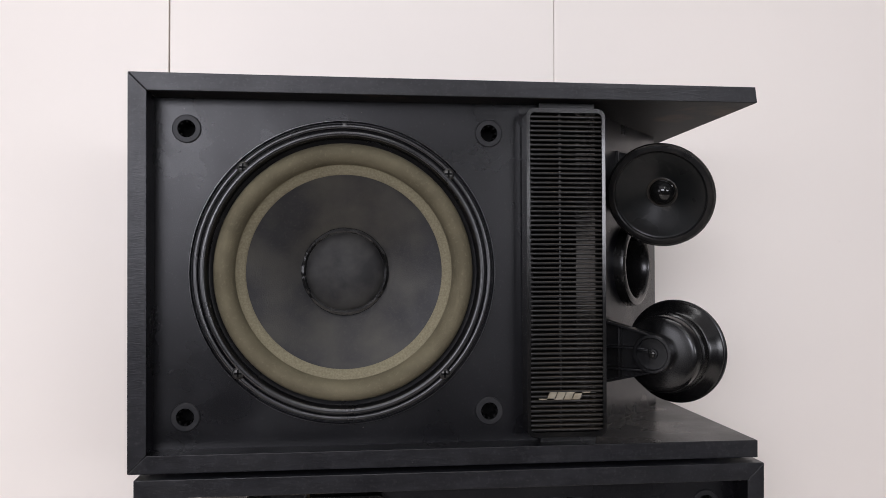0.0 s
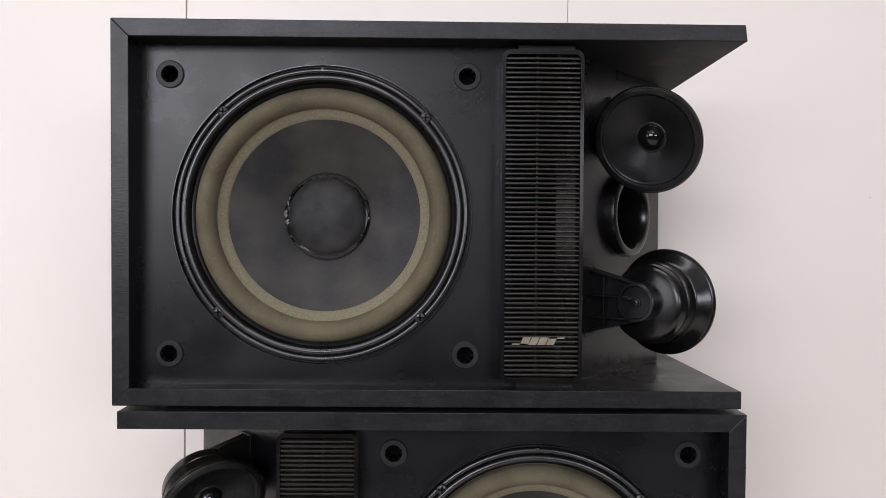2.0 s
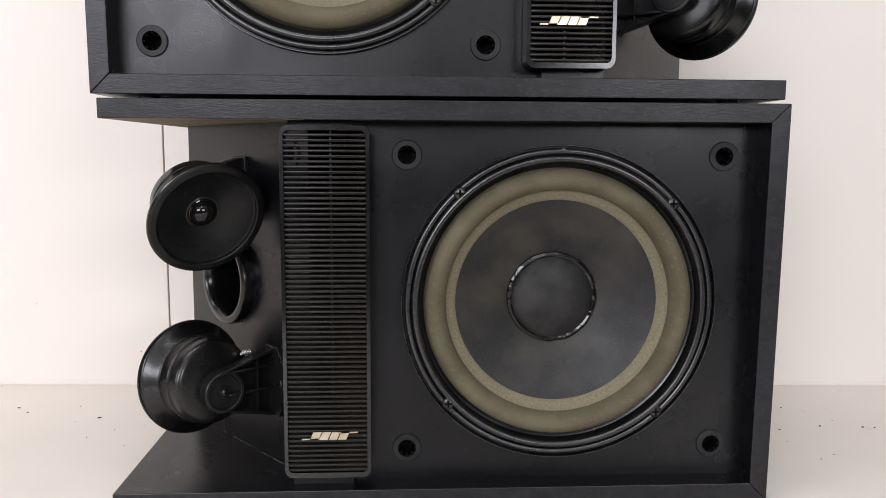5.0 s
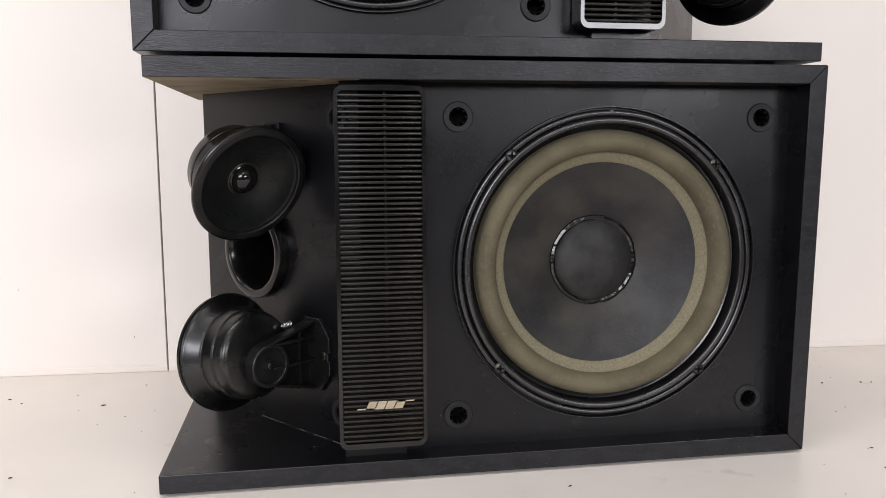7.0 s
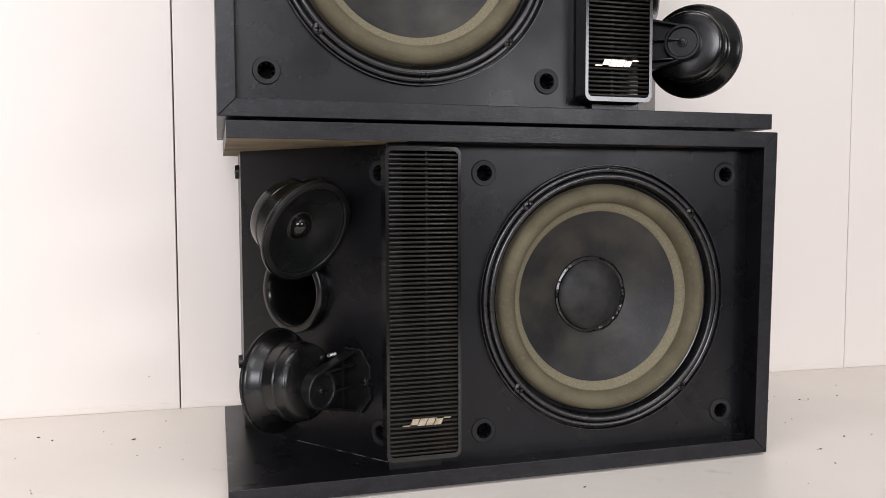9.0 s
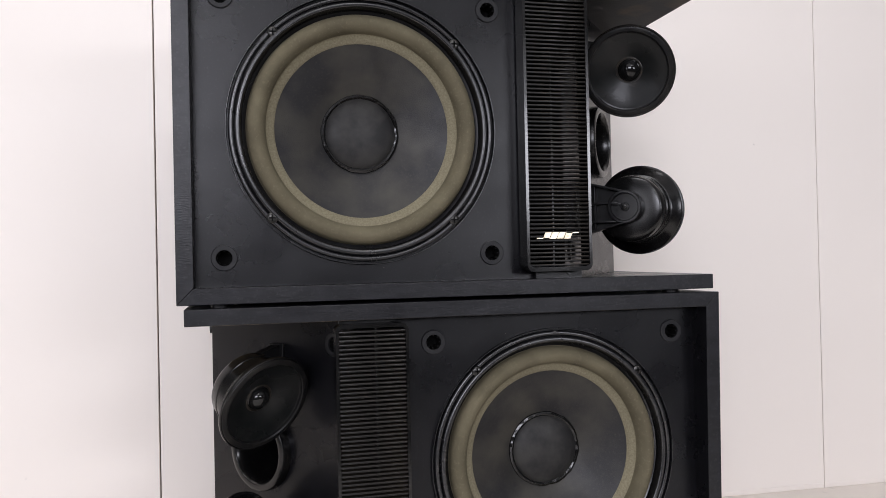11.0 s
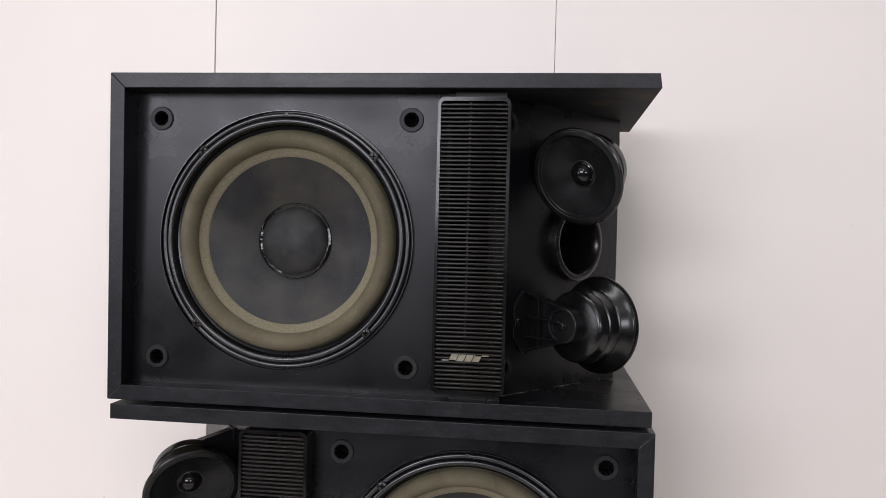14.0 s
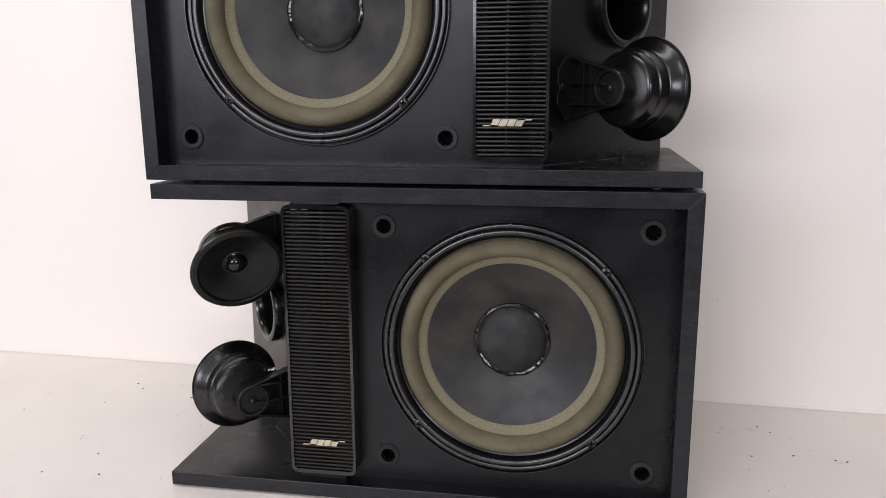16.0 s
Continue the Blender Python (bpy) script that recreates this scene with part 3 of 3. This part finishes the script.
        for y_ in (-0.0125 * turn, 0.0035 * turn):
            P("arm_rib", box(0.002, L - 0.006, y_ - 0.0008, y_ + 0.0008, -th, -0.0008, 0.0003), MATT_PLASTIC, am, arm)
        P("arm_rib", box(0.0135, 0.0149, -0.019, 0.019, -th, -0.0025, 0.0003), MATT_PLASTIC, am, arm)
        P("pivot", lathe([(0.0, -0.0165), (0.0144, -0.0165), (0.0144, 0.0002), (0.0138, 0.0008), (0.0122, 0.0008), (0.0116, 0.0), (0.0114, -0.0022), (0.0085, -0.0024), (0.0040, -0.0024), (0.0036, -0.0010), (0.0, -0.0006)], 48),
          MATT_PLASTIC, am @ Matrix.Translation((L, 0, 0)), arm)
        P("pivot_rib", box(-0.0122, -0.0026, -0.0008, 0.0008, -0.0030, 0.0004, 0.0003), MATT_PLASTIC, am @ Matrix.Translation((L, 0.0025 * turn, 0)), arm)
        screw(am @ Matrix.Translation((L, 0, -0.0010)), 0.0026, arm)
        screw(am @ axes((0.0028, 0.0, 0.0078), (0, 1, 0), (0, 0, 1), (1, 0, 0)), 0.0036, arm)
        if spring:
            n_, pts = 90, []
            for i in range(n_):
                t_ = i / (n_ - 1)
                a2 = 2 * math.pi * 6 * t_
                pts.append((0.0014 * math.cos(a2), 0.0014 * math.sin(a2), 0.007 * t_))
            P("spring", tube(pts, 0.0004, 6), BRIGHT, am @ axes((0.016, 0.0222, -0.0100), (0, 1, 0), (0, 0, 1), (1, 0, 0)), arm, "bright coil spring")
    tweeter((0.3732, 0.030, 0.188), (-0.53, -0.75, -0.40) if raw else (-0.505, -0.785, -0.36), 0.0908, 0.2037, 1, False)
    tweeter((0.3955, 0.058, 0.0742) if raw else (0.3965, 0.058, 0.0700), (0.68, 0.71, tilt_b), 0.0428, 0.0712, -1, raw)

    # dust and paint flecks on the boards and along the foot of the angled baffle
    bm = bmesh.new()
    flecks = [(u_, -0.0001, w_) for u_, w_ in ((0.187, 0.0035), (0.31, 0.259), (0.245, 0.2605), (0.05, 0.006))]
    for k in range(26):
        q_ = random.uniform(0.02, length - 0.01)
        flecks.append((CORNER.x + ALONG.x * q_ + OUT.x * random.uniform(0.0003, 0.003), CORNER.y + ALONG.y * q_ + OUT.y * 0.001, T + 0.0003))
    for k in range(5):
        flecks.append((CORNER.x + ALONG.x * random.uniform(0, 0.05) + OUT.x * random.uniform(0.002, 0.012), random.uniform(0.015, 0.05), T + 0.0002))
    flecks.append((CORNER.x + ALONG.x * 0.056, CORNER.y + ALONG.y * 0.056, 0.1356))
    for k in range(3):
        a_, r_ = random.uniform(0, 6.28), random.uniform(0.075, 0.088)
        flecks.append((WOOFER[0] + r_ * math.cos(a_), RECESS - 0.0025, WOOFER[1] + r_ * math.sin(a_)))
    for k in range(7):
        flecks.append((random.uniform(0.02, 0.30), RECESS - 0.0001, random.choice((random.uniform(0.016, 0.05), random.uniform(0.215, 0.245)))))
    for q0, q1 in ((0.012, 0.030), (0.036, 0.050), (0.058, 0.066), (0.085, 0.110)):
        c_ = CORNER + ALONG * (q0 + q1) / 2 + OUT * 0.0006
        g_ = bmesh.ops.create_cube(bm, size=1.0)["verts"]
        bmesh.ops.transform(bm, matrix=axes((c_.x, c_.y, T + 0.0002), a3, (0, 0, 1), o3) @ Matrix.Diagonal((q1 - q0, 0.0002, 0.00022, 1)), verts=g_)
    for fu, fv, fw in flecks:
        g_ = bmesh.ops.create_icosphere(bm, subdivisions=1, radius=random.uniform(0.00012, 0.00027))["verts"]
        bmesh.ops.transform(bm, matrix=Matrix.Translation((fu, fv, fw)) @ Matrix.Diagonal((random.uniform(0.8, 2.0), 0.7, 0.8, 1)), verts=g_)
    tagged(P("flecks", bm, FLECK, lab="pale specks of dust and paint"), kind="stuff")

    # thin pads under the box
    for u in (0.03, W - 0.03):
        for v in (0.02, D - 0.03):
            P("foot", lathe([(0.0, -pad), (0.007, -pad), (0.007, 0.0004)], 20), MATT_PLASTIC, Matrix.Translation((u, v, 0)))
    return spk


SLATS = 67
FRONT = 0.543
loudspeaker((0.2838, FRONT, 0.002), -1, -0.08, "black vinyl loudspeaker with raw tan top underside, standing on the table", True, 0.002)
loudspeaker((-0.1515, FRONT, 0.2690), 1, 0.0, "black vinyl loudspeaker with a chipped corner, stacked on another one", False, 0.003)

# crumbs on the table
bm = bmesh.new()
spots = [(-0.245, 0.727), (-0.221, 0.689), (-0.184, 0.668), (-0.183, 0.716), (-0.257, 0.77), (-0.228, 0.737), (-0.204, 0.705), (-0.311, 0.767), (-0.166, 0.555),
         (0.105, 0.518), (0.436, 0.687), (0.377, 0.627), (0.362, 0.618), (0.285, 0.522), (0.322, 0.51), (0.334, 0.543), (0.269, 0.478), (0.383, 0.567), (-0.317, 0.708),
         (-0.287, 0.619), (0.38, 0.754), (0.361, 0.684), (-0.28, 0.55), (-0.204, 0.791), (0.4, 0.691)]
for i in range(30):
    spots.append((random.choice((random.uniform(-0.6, -0.2), random.uniform(0.32, 0.8))), random.uniform(0.40, 0.77)))
for x, y in spots:
    r = random.uniform(0.0004, 0.0011)
    g = bmesh.ops.create_icosphere(bm, subdivisions=1, radius=r)["verts"]
    m = Matrix.Translation((x, y, r * 0.5)) @ Matrix.Rotation(random.uniform(0, 3), 4, "Z") @ Matrix.Diagonal((random.uniform(0.7, 2.2), 0.8, 0.55, 1))
    bmesh.ops.transform(bm, matrix=m, verts=g)
tagged(part("crumbs", bm, CRUMB), "tiny dark crumbs scattered over the white tabletop", "crumbs", kind="stuff")

# specks on the wall
bm = bmesh.new()
for x, z in ((-0.323, 0.083), (0.344, 0.117), (0.512, 0.431), (-0.222, 0.035)):
    g = bmesh.ops.create_icosphere(bm, subdivisions=1, radius=random.uniform(0.0004, 0.0008))["verts"]
    m = Matrix.Translation((x, -0.0001, z)) @ Matrix.Rotation(random.uniform(0, 3), 4, "Y") @ Matrix.Diagonal((random.uniform(1, 2), 0.3, 0.8, 1))
    bmesh.ops.transform(bm, matrix=m, verts=g)
tagged(part("wall_specks", bm, CRUMB, m=wall_pose), "tiny dark specks of dirt on the white wall", "specks", kind="stuff")
